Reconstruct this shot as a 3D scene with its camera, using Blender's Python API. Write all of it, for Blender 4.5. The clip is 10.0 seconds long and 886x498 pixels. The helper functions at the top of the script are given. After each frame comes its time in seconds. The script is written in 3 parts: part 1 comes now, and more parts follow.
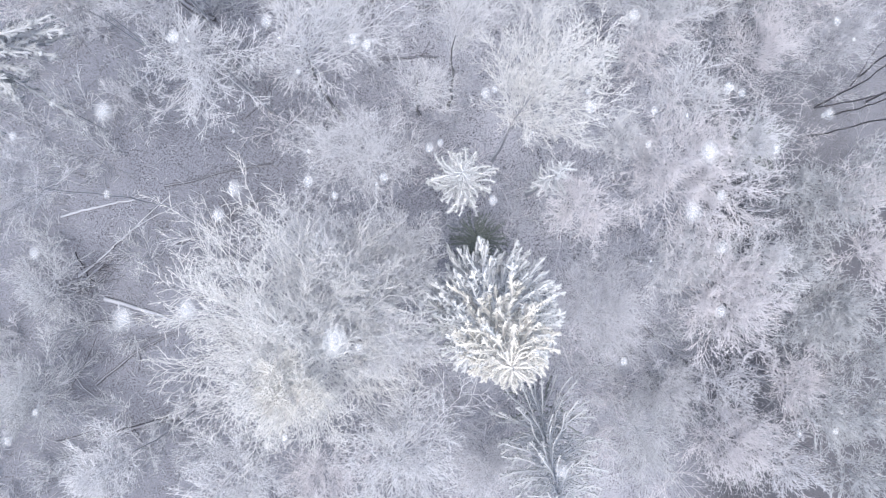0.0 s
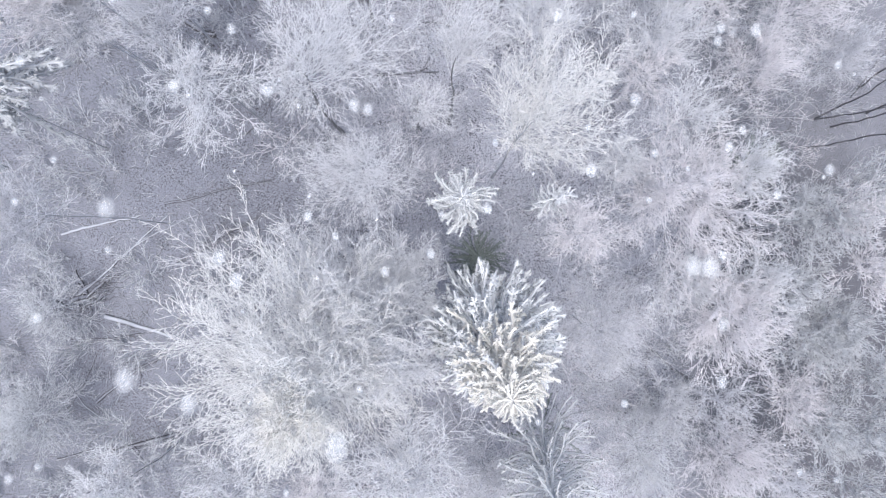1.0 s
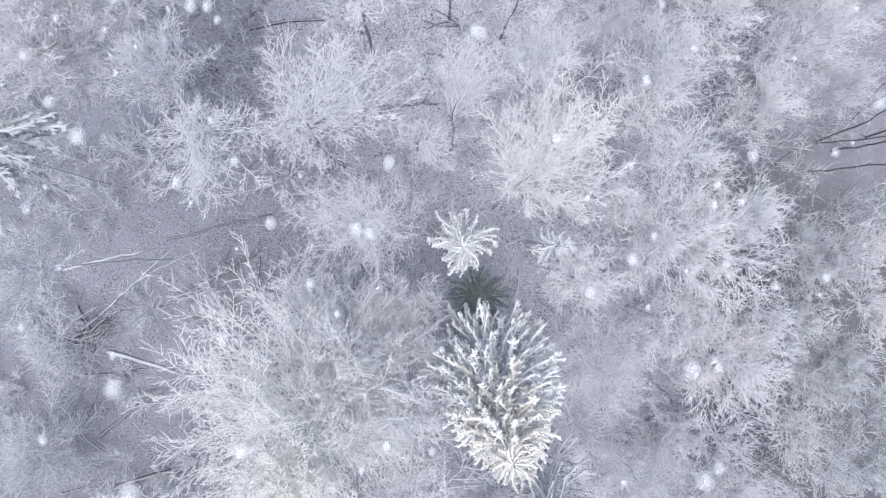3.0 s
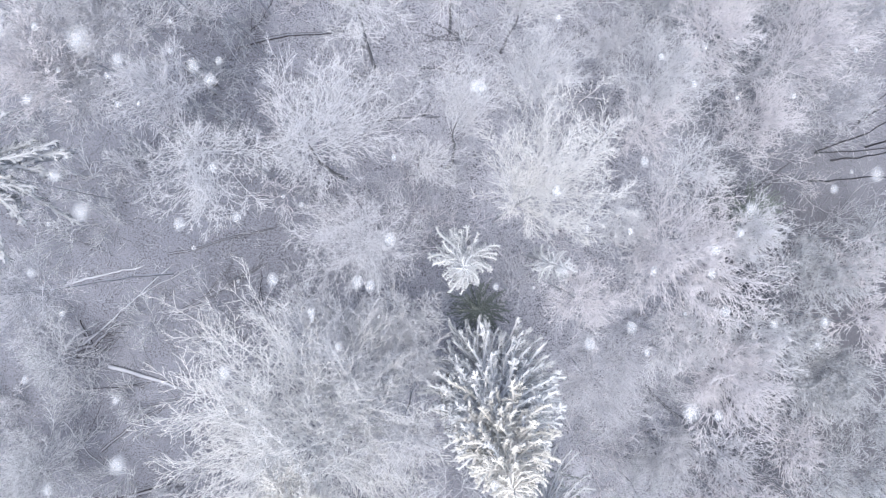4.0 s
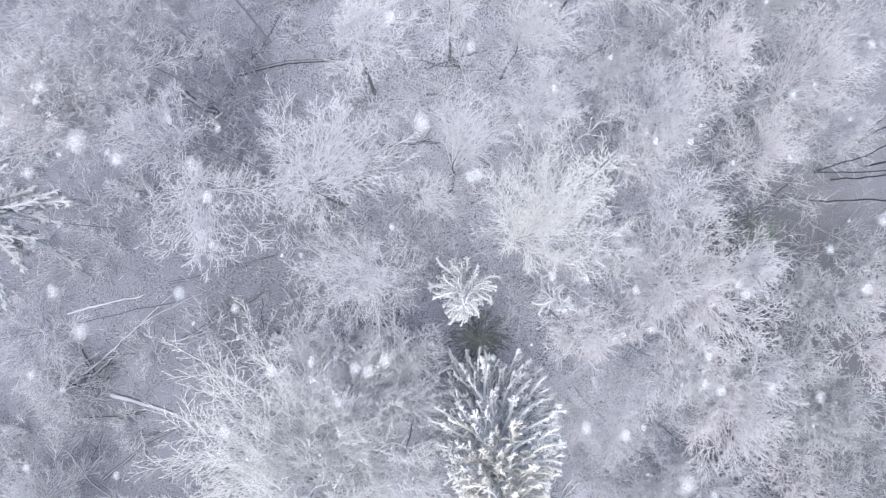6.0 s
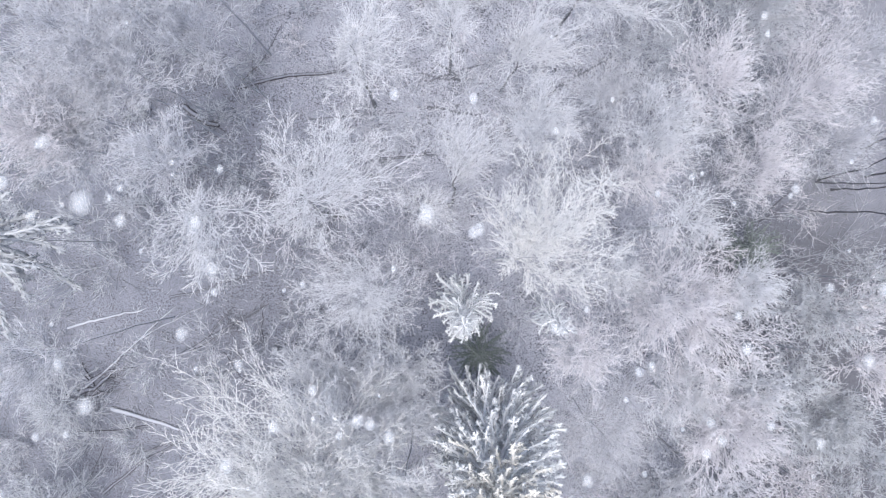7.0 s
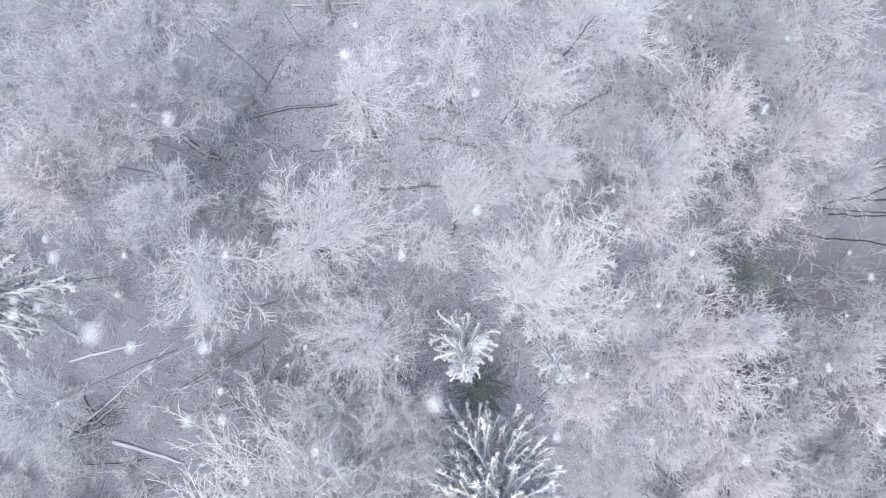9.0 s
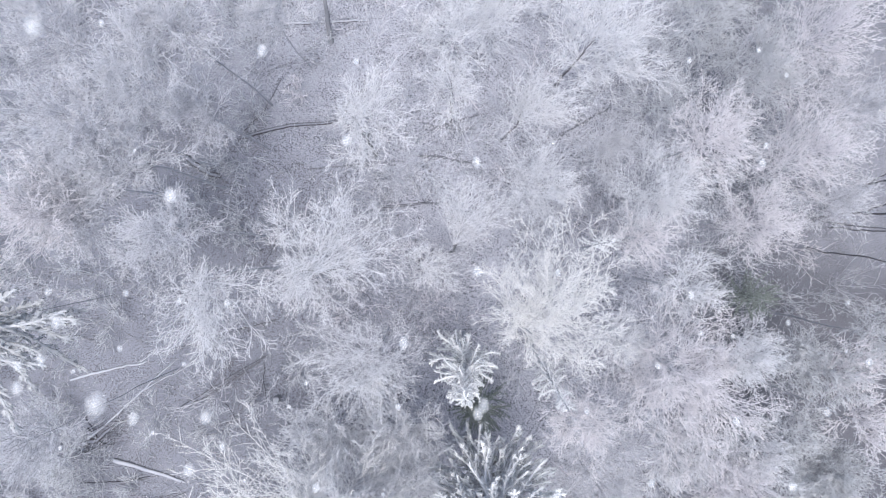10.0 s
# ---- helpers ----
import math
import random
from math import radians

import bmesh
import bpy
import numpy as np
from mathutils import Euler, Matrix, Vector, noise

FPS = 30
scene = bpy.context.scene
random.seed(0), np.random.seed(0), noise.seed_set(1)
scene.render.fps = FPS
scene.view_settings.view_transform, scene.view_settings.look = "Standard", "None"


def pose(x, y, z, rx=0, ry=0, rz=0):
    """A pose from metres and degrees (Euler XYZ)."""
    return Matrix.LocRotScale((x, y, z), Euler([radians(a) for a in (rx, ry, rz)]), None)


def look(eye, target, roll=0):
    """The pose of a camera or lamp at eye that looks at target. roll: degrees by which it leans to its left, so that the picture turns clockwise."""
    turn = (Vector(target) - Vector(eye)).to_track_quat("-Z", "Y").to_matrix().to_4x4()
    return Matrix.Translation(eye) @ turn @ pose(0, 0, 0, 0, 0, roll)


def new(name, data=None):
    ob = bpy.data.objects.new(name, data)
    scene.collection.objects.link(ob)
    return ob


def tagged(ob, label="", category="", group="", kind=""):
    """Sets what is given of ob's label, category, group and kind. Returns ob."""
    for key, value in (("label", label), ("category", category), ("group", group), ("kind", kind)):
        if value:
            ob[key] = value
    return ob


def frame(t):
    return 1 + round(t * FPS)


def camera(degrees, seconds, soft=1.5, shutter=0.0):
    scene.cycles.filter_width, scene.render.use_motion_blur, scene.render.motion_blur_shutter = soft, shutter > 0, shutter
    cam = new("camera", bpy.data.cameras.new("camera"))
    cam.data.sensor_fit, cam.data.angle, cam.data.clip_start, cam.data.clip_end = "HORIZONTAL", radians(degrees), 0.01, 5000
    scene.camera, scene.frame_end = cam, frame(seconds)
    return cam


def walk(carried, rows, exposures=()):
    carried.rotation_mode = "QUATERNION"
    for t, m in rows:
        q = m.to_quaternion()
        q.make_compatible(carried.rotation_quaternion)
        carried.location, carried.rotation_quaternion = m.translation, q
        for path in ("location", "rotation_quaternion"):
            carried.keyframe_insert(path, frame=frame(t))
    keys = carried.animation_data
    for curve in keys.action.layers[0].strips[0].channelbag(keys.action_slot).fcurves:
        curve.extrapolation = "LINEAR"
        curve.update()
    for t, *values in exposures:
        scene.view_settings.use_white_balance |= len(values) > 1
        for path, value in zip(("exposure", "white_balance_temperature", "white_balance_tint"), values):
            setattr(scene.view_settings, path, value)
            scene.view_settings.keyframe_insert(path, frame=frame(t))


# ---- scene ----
cam = camera(65.0, 10.0, soft=1.15)
PATH = [
    (0, 0.000, 0.000, 35.474, 0.109, 0.059, 0.000),
    (0.5, -0.005, 0.481, 35.474, -0.067, 0.058, -0.032),
    (1, -0.015, 0.934, 35.489, -0.097, 0.053, -0.029),
    (1.5, -0.018, 1.379, 35.522, -0.091, 0.062, -0.024),
    (2, -0.019, 1.826, 35.541, -0.147, 0.083, -0.030),
    (2.5, -0.012, 2.261, 35.569, -0.192, 0.105, -0.058),
    (4, -0.012, 3.457, 35.674, -0.419, 0.162, -0.118),
    (4.5, 0.019, 3.767, 35.697, -0.363, 0.230, -0.153),
    (5, 0.058, 4.026, 35.706, -0.239, 0.308, -0.206),
    (5.5, 0.075, 4.294, 35.736, -0.127, 0.338, -0.331),
    (7, 0.028, 5.457, 35.775, -0.412, 0.262, -0.223),
    (7.5, 0.002, 5.817, 35.809, -0.381, 0.227, -0.229),
    (8, 0.005, 6.230, 35.830, -0.458, 0.244, -0.237),
    (8.5, -0.028, 6.666, 35.865, -0.476, 0.190, -0.176),
    (9, -0.040, 7.111, 35.917, -0.463, 0.178, -0.168),
    (9.5, -0.048, 7.564, 35.945, -0.463, 0.167, -0.157),
    (10, -0.058, 8.047, 35.965, -0.536, 0.149, -0.166),
]
EXPOSURE = 1.105
walk(cam, [(t, pose(x, y, z, rx, ry, rz)) for t, x, y, z, rx, ry, rz in PATH], exposures=[(0.0, EXPOSURE), (10.0, EXPOSURE)])

# ---- light: a bright overcast winter sky ----
SUN_UP, SUN_TURN = radians(83), radians(200)
world = bpy.data.worlds.new("overcast_sky")
scene.world = world
world.use_nodes = True
wn, wl = world.node_tree.nodes, world.node_tree.links
sky = wn.new("ShaderNodeTexSky")
sky.sky_type, sky.sun_disc, sky.sun_elevation, sky.sun_rotation = "NISHITA", False, SUN_UP, SUN_TURN
sky.air_density, sky.dust_density, sky.ozone_density = 1.0, 3.0, 1.0
cloud = wn.new("ShaderNodeHueSaturation")
cloud.inputs["Saturation"].default_value = 0.91
wl.new(sky.outputs[0], cloud.inputs["Color"])
wl.new(cloud.outputs[0], wn["Background"].inputs["Color"])
wn["Background"].inputs["Strength"].default_value = 0.088
sun = new("sun", bpy.data.lights.new("sun", "SUN"))
sun.data.energy, sun.data.angle, sun.data.color = 1.5, radians(34), (0.95, 0.97, 1.0)
sun.matrix_world = look((30 * math.sin(SUN_TURN) * math.cos(SUN_UP), 30 * math.cos(SUN_TURN) * math.cos(SUN_UP), 30 * math.sin(SUN_UP)), (0, 0, 0))


# ---- materials ----
def material(name, rough=0.8):
    mat = bpy.data.materials.new(name)
    mat.use_nodes = True
    bsdf = mat.node_tree.nodes["Principled BSDF"]
    bsdf.inputs["Roughness"].default_value = rough
    bsdf.inputs["Specular IOR Level"].default_value = 0.25
    return mat, mat.node_tree.nodes, mat.node_tree.links, bsdf


def noise_tex(nodes, links, scale, detail=4.0, rough=0.55):
    coord = nodes.new("ShaderNodeNewGeometry")
    tex = nodes.new("ShaderNodeTexNoise")
    tex.inputs["Scale"].default_value, tex.inputs["Detail"].default_value, tex.inputs["Roughness"].default_value = scale, detail, rough
    links.new(coord.outputs["Position"], tex.inputs["Vector"])
    return tex


def ramp(nodes, links, source, stops):
    node = nodes.new("ShaderNodeValToRGB")
    while len(node.color_ramp.elements) < len(stops):
        node.color_ramp.elements.new(0.5)
    for e, (at, c) in zip(node.color_ramp.elements, stops):
        e.position, e.color = at, (*c, 1)
    links.new(source, node.inputs[0])
    return node


def blend(nodes, links, fac, a, b):
    node = nodes.new("ShaderNodeMix")
    node.data_type = "RGBA"
    links.new(fac, node.inputs[0])
    for sock, v in ((node.inputs[6], a), (node.inputs[7], b)):
        if isinstance(v, tuple):
            sock.default_value = (*v, 1)
        else:
            links.new(v, sock)
    return node.outputs[2]


def upward(nodes, links, low, high, wobble=None):
    """How far a surface faces the sky, for rime that settles from above."""
    geo = nodes.new("ShaderNodeNewGeometry")
    sep = nodes.new("ShaderNodeSeparateXYZ")
    links.new(geo.outputs["Normal"], sep.inputs[0])
    out = sep.outputs["Z"]
    if wobble is not None:
        add = nodes.new("ShaderNodeMath")
        add.operation = "MULTIPLY_ADD"
        add.inputs[1].default_value = 0.9
        links.new(wobble, add.inputs[0])
        links.new(out, add.inputs[2])
        out = add.outputs[0]
    rng = nodes.new("ShaderNodeMapRange")
    rng.inputs["From Min"].default_value, rng.inputs["From Max"].default_value = low, high
    links.new(out, rng.inputs[0])
    return rng.outputs[0]


def rime(name, frost, wood, low=-1.0, high=-0.25):
    """Twigs coated in rime: white above, wood showing from below and through gaps."""
    mat, n, l, bsdf = material(name, 0.75)
    fine = noise_tex(n, l, 22.0, 3.0)
    broad = noise_tex(n, l, 0.7, 2.0)
    per = n.new("ShaderNodeNewGeometry")
    coat = ramp(n, l, per.outputs["Random Per Island"], [(0.0, tuple(0.74 * c for c in frost)), (0.55, frost), (1.0, tuple(min(0.9, 1.06 * c) for c in frost))])
    patch = ramp(n, l, broad.outputs["Fac"], [(0.35, tuple(0.86 * c for c in frost)), (0.65, frost)])
    mul = n.new("ShaderNodeMix")
    mul.data_type = "RGBA"
    mul.inputs[0].default_value = 0.4
    l.new(coat.outputs[0], mul.inputs[6])
    l.new(patch.outputs[0], mul.inputs[7])
    l.new(blend(n, l, upward(n, l, low + 0.45, high + 0.45, fine.outputs["Fac"]), wood, mul.outputs[2]), bsdf.inputs["Base Color"])
    bump = n.new("ShaderNodeBump")
    bump.inputs["Strength"].default_value, bump.inputs["Distance"].default_value = 0.5, 0.02
    l.new(fine.outputs["Fac"], bump.inputs["Height"])
    l.new(bump.outputs[0], bsdf.inputs["Normal"])
    return mat


RIME = {
    "white": rime("rime_white", (0.815, 0.815, 0.85), (0.56, 0.56, 0.59)),
    # cream and ivory hold the extra light on high crowns in their colour
    "cream": rime("rime_cream_lit", (0.895, 0.885, 0.888), (0.57, 0.55, 0.55)),
    "ivory": rime("rime_ivory_lit", (0.91, 0.89, 0.865), (0.64, 0.62, 0.60)),
    "pink": rime("rime_pink", (0.835, 0.808, 0.842), (0.56, 0.505, 0.535)),
    # thin: a darker coat, which carries the dell's shade in its colour
    "thin": rime("rime_thin_dark", (0.65, 0.66, 0.693), (0.19, 0.19, 0.203), -0.9, 0.0),
    "grey": rime("rime_grey", (0.70, 0.70, 0.745), (0.50, 0.50, 0.53)),
}
NEEDLE = {
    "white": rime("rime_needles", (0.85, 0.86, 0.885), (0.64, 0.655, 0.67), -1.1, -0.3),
    # cream needles: warm light on the high tips, put into the colour
    "cream": rime("rime_needles_cream_lit", (0.92, 0.89, 0.845), (0.52, 0.49, 0.46), -1.1, -0.3),
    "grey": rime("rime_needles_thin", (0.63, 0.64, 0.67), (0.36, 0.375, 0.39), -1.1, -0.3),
    "dull": rime("rime_needles_dull", (0.52, 0.53, 0.558), (0.38, 0.39, 0.405), -1.0, -0.1),
    # green needles with little rime, darkened further for the shade low down
    "dark": rime("needles_thin_rime_shade", (0.31, 0.345, 0.325), (0.085, 0.10, 0.09), 0.1, 1.1),
}
BARK = rime("bark_dusted", (0.42, 0.425, 0.46), (0.16, 0.155, 0.16), -0.3, 0.8)
STEM = rime("bark_rimed", (0.56, 0.57, 0.61), (0.36, 0.36, 0.385), -0.6, 0.3)
LOG = rime("wet_log", (0.36, 0.37, 0.42), (0.075, 0.07, 0.078), 0.6, 1.15)
POLE = rime("pole_frosted", (0.46, 0.47, 0.52), (0.14, 0.13, 0.14), 0.1, 0.8)


def litter_ground():
    """Frosted leaf litter: grey-white dusting, dark wet leaves showing through in flecks and patches, shade painted
    over the dell.
    """
    mat, n, l, bsdf = material("frosted_litter", 0.9)
    big, mid, fleck, grain = noise_tex(n, l, 0.16, 3), noise_tex(n, l, 1.1, 4), noise_tex(n, l, 13.0, 6, 0.7), noise_tex(n, l, 20.0, 4)
    base = ramp(n, l, mid.outputs["Fac"], [(0.3, (0.24, 0.246, 0.28)), (0.7, (0.30, 0.31, 0.348))])
    wide = ramp(n, l, big.outputs["Fac"], [(0.38, (0.285, 0.292, 0.332)), (0.62, (0.33, 0.337, 0.38))])
    snow = n.new("ShaderNodeMix")
    snow.data_type = "RGBA"
    snow.inputs[0].default_value = 0.5
    l.new(base.outputs[0], snow.inputs[6])
    l.new(wide.outputs[0], snow.inputs[7])
    where = n.new("ShaderNodeNewGeometry")
    axes = n.new("ShaderNodeSeparateXYZ")
    l.new(where.outputs["Position"], axes.inputs[0])
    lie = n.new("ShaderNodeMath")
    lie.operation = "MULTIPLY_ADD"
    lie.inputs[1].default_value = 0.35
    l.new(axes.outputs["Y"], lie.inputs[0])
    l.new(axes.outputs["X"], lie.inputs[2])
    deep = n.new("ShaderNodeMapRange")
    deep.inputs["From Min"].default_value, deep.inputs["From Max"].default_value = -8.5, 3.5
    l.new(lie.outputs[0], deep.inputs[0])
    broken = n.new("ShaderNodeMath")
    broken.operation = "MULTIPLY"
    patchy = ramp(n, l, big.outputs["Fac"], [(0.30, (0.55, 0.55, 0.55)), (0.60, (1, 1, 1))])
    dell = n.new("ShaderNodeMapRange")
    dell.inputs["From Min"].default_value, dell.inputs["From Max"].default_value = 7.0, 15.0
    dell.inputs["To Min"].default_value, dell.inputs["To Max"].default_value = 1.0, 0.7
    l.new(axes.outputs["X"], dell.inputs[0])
    dell_fade = n.new("ShaderNodeMath")
    dell_fade.operation = "MULTIPLY"
    l.new(deep.outputs[0], dell_fade.inputs[0])
    l.new(dell.outputs[0], dell_fade.inputs[1])
    l.new(dell_fade.outputs[0], broken.inputs[0])
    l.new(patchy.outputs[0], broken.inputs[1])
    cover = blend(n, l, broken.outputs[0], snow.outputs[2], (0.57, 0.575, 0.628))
    # shade of the dell, painted into the litter colour by position
    dell_shade = n.new("ShaderNodeMapRange")
    dell_shade.inputs["From Min"].default_value, dell_shade.inputs["From Max"].default_value = 11.0, 16.0
    dell_shade.inputs["To Max"].default_value = 0.92
    l.new(axes.outputs["X"], dell_shade.inputs[0])
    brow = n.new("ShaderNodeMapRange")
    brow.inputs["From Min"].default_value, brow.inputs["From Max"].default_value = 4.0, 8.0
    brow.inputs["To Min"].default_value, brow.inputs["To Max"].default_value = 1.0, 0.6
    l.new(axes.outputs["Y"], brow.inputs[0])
    shade_mix = n.new("ShaderNodeMath")
    shade_mix.operation = "MULTIPLY"
    l.new(dell_shade.outputs[0], shade_mix.inputs[0])
    l.new(brow.outputs[0], shade_mix.inputs[1])
    cover = blend(n, l, shade_mix.outputs[0], cover, (0.13, 0.13, 0.145))
    dots = ramp(n, l, fleck.outputs["Fac"], [(0.51, (0, 0, 0)), (0.58, (1, 1, 1))])
    gate = ramp(n, l, mid.outputs["Fac"], [(0.34, (0.3, 0.3, 0.3)), (0.58, (1, 1, 1))])
    mul = n.new("ShaderNodeMath")
    mul.operation = "MULTIPLY"
    l.new(dots.outputs[0], mul.inputs[0])
    l.new(gate.outputs[0], mul.inputs[1])
    col = blend(n, l, mul.outputs[0], cover, (0.085, 0.082, 0.095))
    salt = ramp(n, l, grain.outputs["Fac"], [(0.3, (0.64, 0.64, 0.67)), (0.7, (1.08, 1.08, 1.08))])
    fin = n.new("ShaderNodeMix")
    fin.data_type, fin.blend_type = "RGBA", "MULTIPLY"
    fin.inputs[0].default_value = 1.0
    l.new(col, fin.inputs[6])
    l.new(salt.outputs[0], fin.inputs[7])
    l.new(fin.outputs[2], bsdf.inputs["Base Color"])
    bump = n.new("ShaderNodeBump")
    bump.inputs["Strength"].default_value, bump.inputs["Distance"].default_value = 0.6, 0.08
    l.new(fleck.outputs["Fac"], bump.inputs["Height"])
    l.new(bump.outputs[0], bsdf.inputs["Normal"])
    return mat


LITTER = litter_ground()


# ---- mesh helpers ----
def unit(v):
    return v / np.maximum(np.linalg.norm(v, axis=-1, keepdims=True), 1e-9)


def tubes(points, radii, sides):
    """Prisms along many polylines at once: points (m, n, 3), radii (m, n). Returns vertices and quads."""
    m, n, _ = points.shape
    tan = np.empty_like(points)
    tan[:, 1:-1] = points[:, 2:] - points[:, :-2]
    tan[:, 0], tan[:, -1] = points[:, 1] - points[:, 0], points[:, -1] - points[:, -2]
    tan = unit(tan)
    ref = np.where(np.abs(tan[:, :1, 2:3]) > 0.8, np.array([1.0, 0.0, 0.0]), np.array([0.0, 0.0, 1.0]))
    a = unit(np.cross(tan, np.broadcast_to(ref, tan.shape)))
    b = np.cross(tan, a)
    ang = np.arange(sides) * 2 * math.pi / sides
    ring = a[:, :, None] * np.cos(ang)[None, None, :, None] + b[:, :, None] * np.sin(ang)[None, None, :, None]
    verts = (points[:, :, None] + ring * radii[:, :, None, None]).reshape(-1, 3)
    i = (np.arange(m)[:, None, None] * n + np.arange(n - 1)[None, :, None]) * sides
    j = np.arange(sides)[None, None, :]
    k = (j + 1) % sides
    quads = np.stack([i + j, i + k, i + sides + k, i + sides + j], -1).reshape(-1, 4)
    return verts, quads


def spikes(p, d, length, radius):
    """Short tapering twiglets of rime, three faces each."""
    a = unit(np.cross(d, np.where(np.abs(d[:, 2:3]) > 0.8, np.array([1.0, 0.0, 0.0]), np.array([0.0, 0.0, 1.0]))))
    b = np.cross(d, a)
    ring = [p + radius[:, None] * (a * math.cos(w) + b * math.sin(w)) for w in (0.0, 2.094, 4.189)]
    v = np.stack(ring + [p + d * length[:, None]], 1).reshape(-1, 3)
    i = 4 * np.arange(len(p))[:, None]
    return v, np.concatenate([i + np.array([[0, 1, 3]]), i + np.array([[1, 2, 3]]), i + np.array([[2, 0, 3]])])


def mesh_of(name, pieces, mat, smooth=True):
    """One mesh from several (vertices, faces of three or four corners)."""
    off, vs, fs, sides = 0, [], [], []
    for v, q in pieces:
        vs.append(v)
        fs.append((q + off).ravel())
        sides.append(np.full(len(q), q.shape[1], dtype=np.int32))
        off += len(v)
    v, q, sides = np.concatenate(vs), np.concatenate(fs), np.concatenate(sides)
    me = bpy.data.meshes.new(name)
    me.vertices.add(len(v))
    me.vertices.foreach_set("co", v.astype(np.float32).ravel())
    me.loops.add(q.size)
    me.loops.foreach_set("vertex_index", q.astype(np.int32).ravel())
    me.polygons.add(len(sides))
    me.polygons.foreach_set("loop_start", (np.cumsum(sides) - sides).astype(np.int32))
    me.polygons.foreach_set("loop_total", sides)
    me.polygons.foreach_set("use_smooth", np.full(len(sides), smooth))
    me.update(calc_edges=True)
    me.validate()
    me.materials.append(mat)
    return me


def part(name, me, parent, label=""):
    ob = new(name, me)
    ob.parent = parent
    return tagged(ob, label)


def step(u):
    u = np.clip(u, 0, 1)
    return u * u * (3 - 2 * u)


def terrain(x, y):
    """The height of the wooded slope: a rise on one side, a small hollow, and a drop into a dell."""
    x, y = np.asarray(x, float), np.asarray(y, float)
    z = 3.0 * step((-3 - x) / 10) * (1 - 0.7 * step((y - 5) / 9))
    z = z - 1.5 * np.exp(-((x + 0.5) / 5) ** 2 - ((y - 6.5) / 5) ** 2)
    return z - 11 * step((x - 10) / 15)


# ---- ground ----
def build_ground():
    s = np.linspace(-1, 1, 171)
    axis = 34 * s + 2466 * np.sign(s) * np.clip(np.abs(s) - 0.82, 0, 1) ** 2 / 0.18 ** 2
    gx, gy = np.meshgrid(axis, axis + 4, indexing="ij")
    rough = np.array([noise.fractal(Vector((x * 0.35, y * 0.35, 0)), 1.0, 2.0, 4) for x, y in zip(gx.ravel(), gy.ravel())]).reshape(gx.shape)
    near = np.exp(-(gx / 60) ** 2 - (gy / 60) ** 2)
    gz = terrain(gx, gy) + 0.035 * rough * near
    v = np.stack([gx, gy, gz], -1).reshape(-1, 3)
    m = len(s)
    i, j = np.meshgrid(np.arange(m - 1), np.arange(m - 1), indexing="ij")
    a = (i * m + j).ravel()
    q = np.stack([a, a + m, a + m + 1, a + 1], -1)
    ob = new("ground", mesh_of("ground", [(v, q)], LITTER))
    tagged(ob, "frosted forest floor of snow-dusted dark leaf litter", "ground", kind="structure")


build_ground()


# ---- trees ----
def sample(lines, radii, u):
    """Points, tangents and radii at the fractions u (m, c) along polylines (m, n, 3)."""
    m, n, _ = lines.shape
    f = u * (n - 1)
    i = np.minimum(f.astype(int), n - 2)
    w = (f - i)[..., None]
    r = np.arange(m)[:, None]
    p = lines[r, i] * (1 - w) + lines[r, i + 1] * w
    t = unit(lines[r, i + 1] - lines[r, i])
    return p.reshape(-1, 3), t.reshape(-1, 3), (radii[r, i] * (1 - w[..., 0]) + radii[r, i + 1] * w[..., 0]).reshape(-1)


def sprout(rng, p, d, length, n, bend, up, wobble):
    """Polylines that start at p along d, curve at random and towards the sky."""
    m = len(p)
    out = np.empty((m, n, 3))
    out[:, 0] = p
    curl = rng.normal(0, bend, (m, 3))
    curl[:, 2] += up
    h = (length / (n - 1))[:, None]
    for k in range(1, n):
        d = unit(d + curl / (n - 1) + rng.normal(0, wobble, (m, 3)))
        out[:, k] = out[:, k - 1] + d * h
    return out


WORDS = {"white": "white rime", "cream": "thick brightened cream-white rime", "ivory": "ivory rime brightened as if catching light", "pink": "pinkish-white rime", "grey": "grey-white rime", "thin": "thin, darkened rime"}


def fork_dirs(rng, t, count, angle, loose, lift):
    """Side shoots of polylines with tangents t (m * count, 3): they leave left and right in turn, in a loose flat spray."""
    m = len(t) // count
    flat = unit(np.cross(t, np.array([0, 0, 1.0])) + 1e-4)
    tilt = np.repeat(rng.normal(0, 0.9, (m, 1)), count, 0) + rng.normal(0, loose, (len(t), 1))
    side = unit(flat * np.cos(tilt) + np.cross(flat, t) * np.sin(tilt))
    side *= np.tile(np.where(np.arange(count) % 2 == 0, 1.0, -1.0), m)[:, None] * np.repeat(rng.choice([-1.0, 1.0], m), count)[:, None]
    ang = rng.normal(angle, 0.16, (len(t), 1))
    return unit(t * np.cos(ang) + side * np.sin(ang) + np.array([0, 0, lift]))


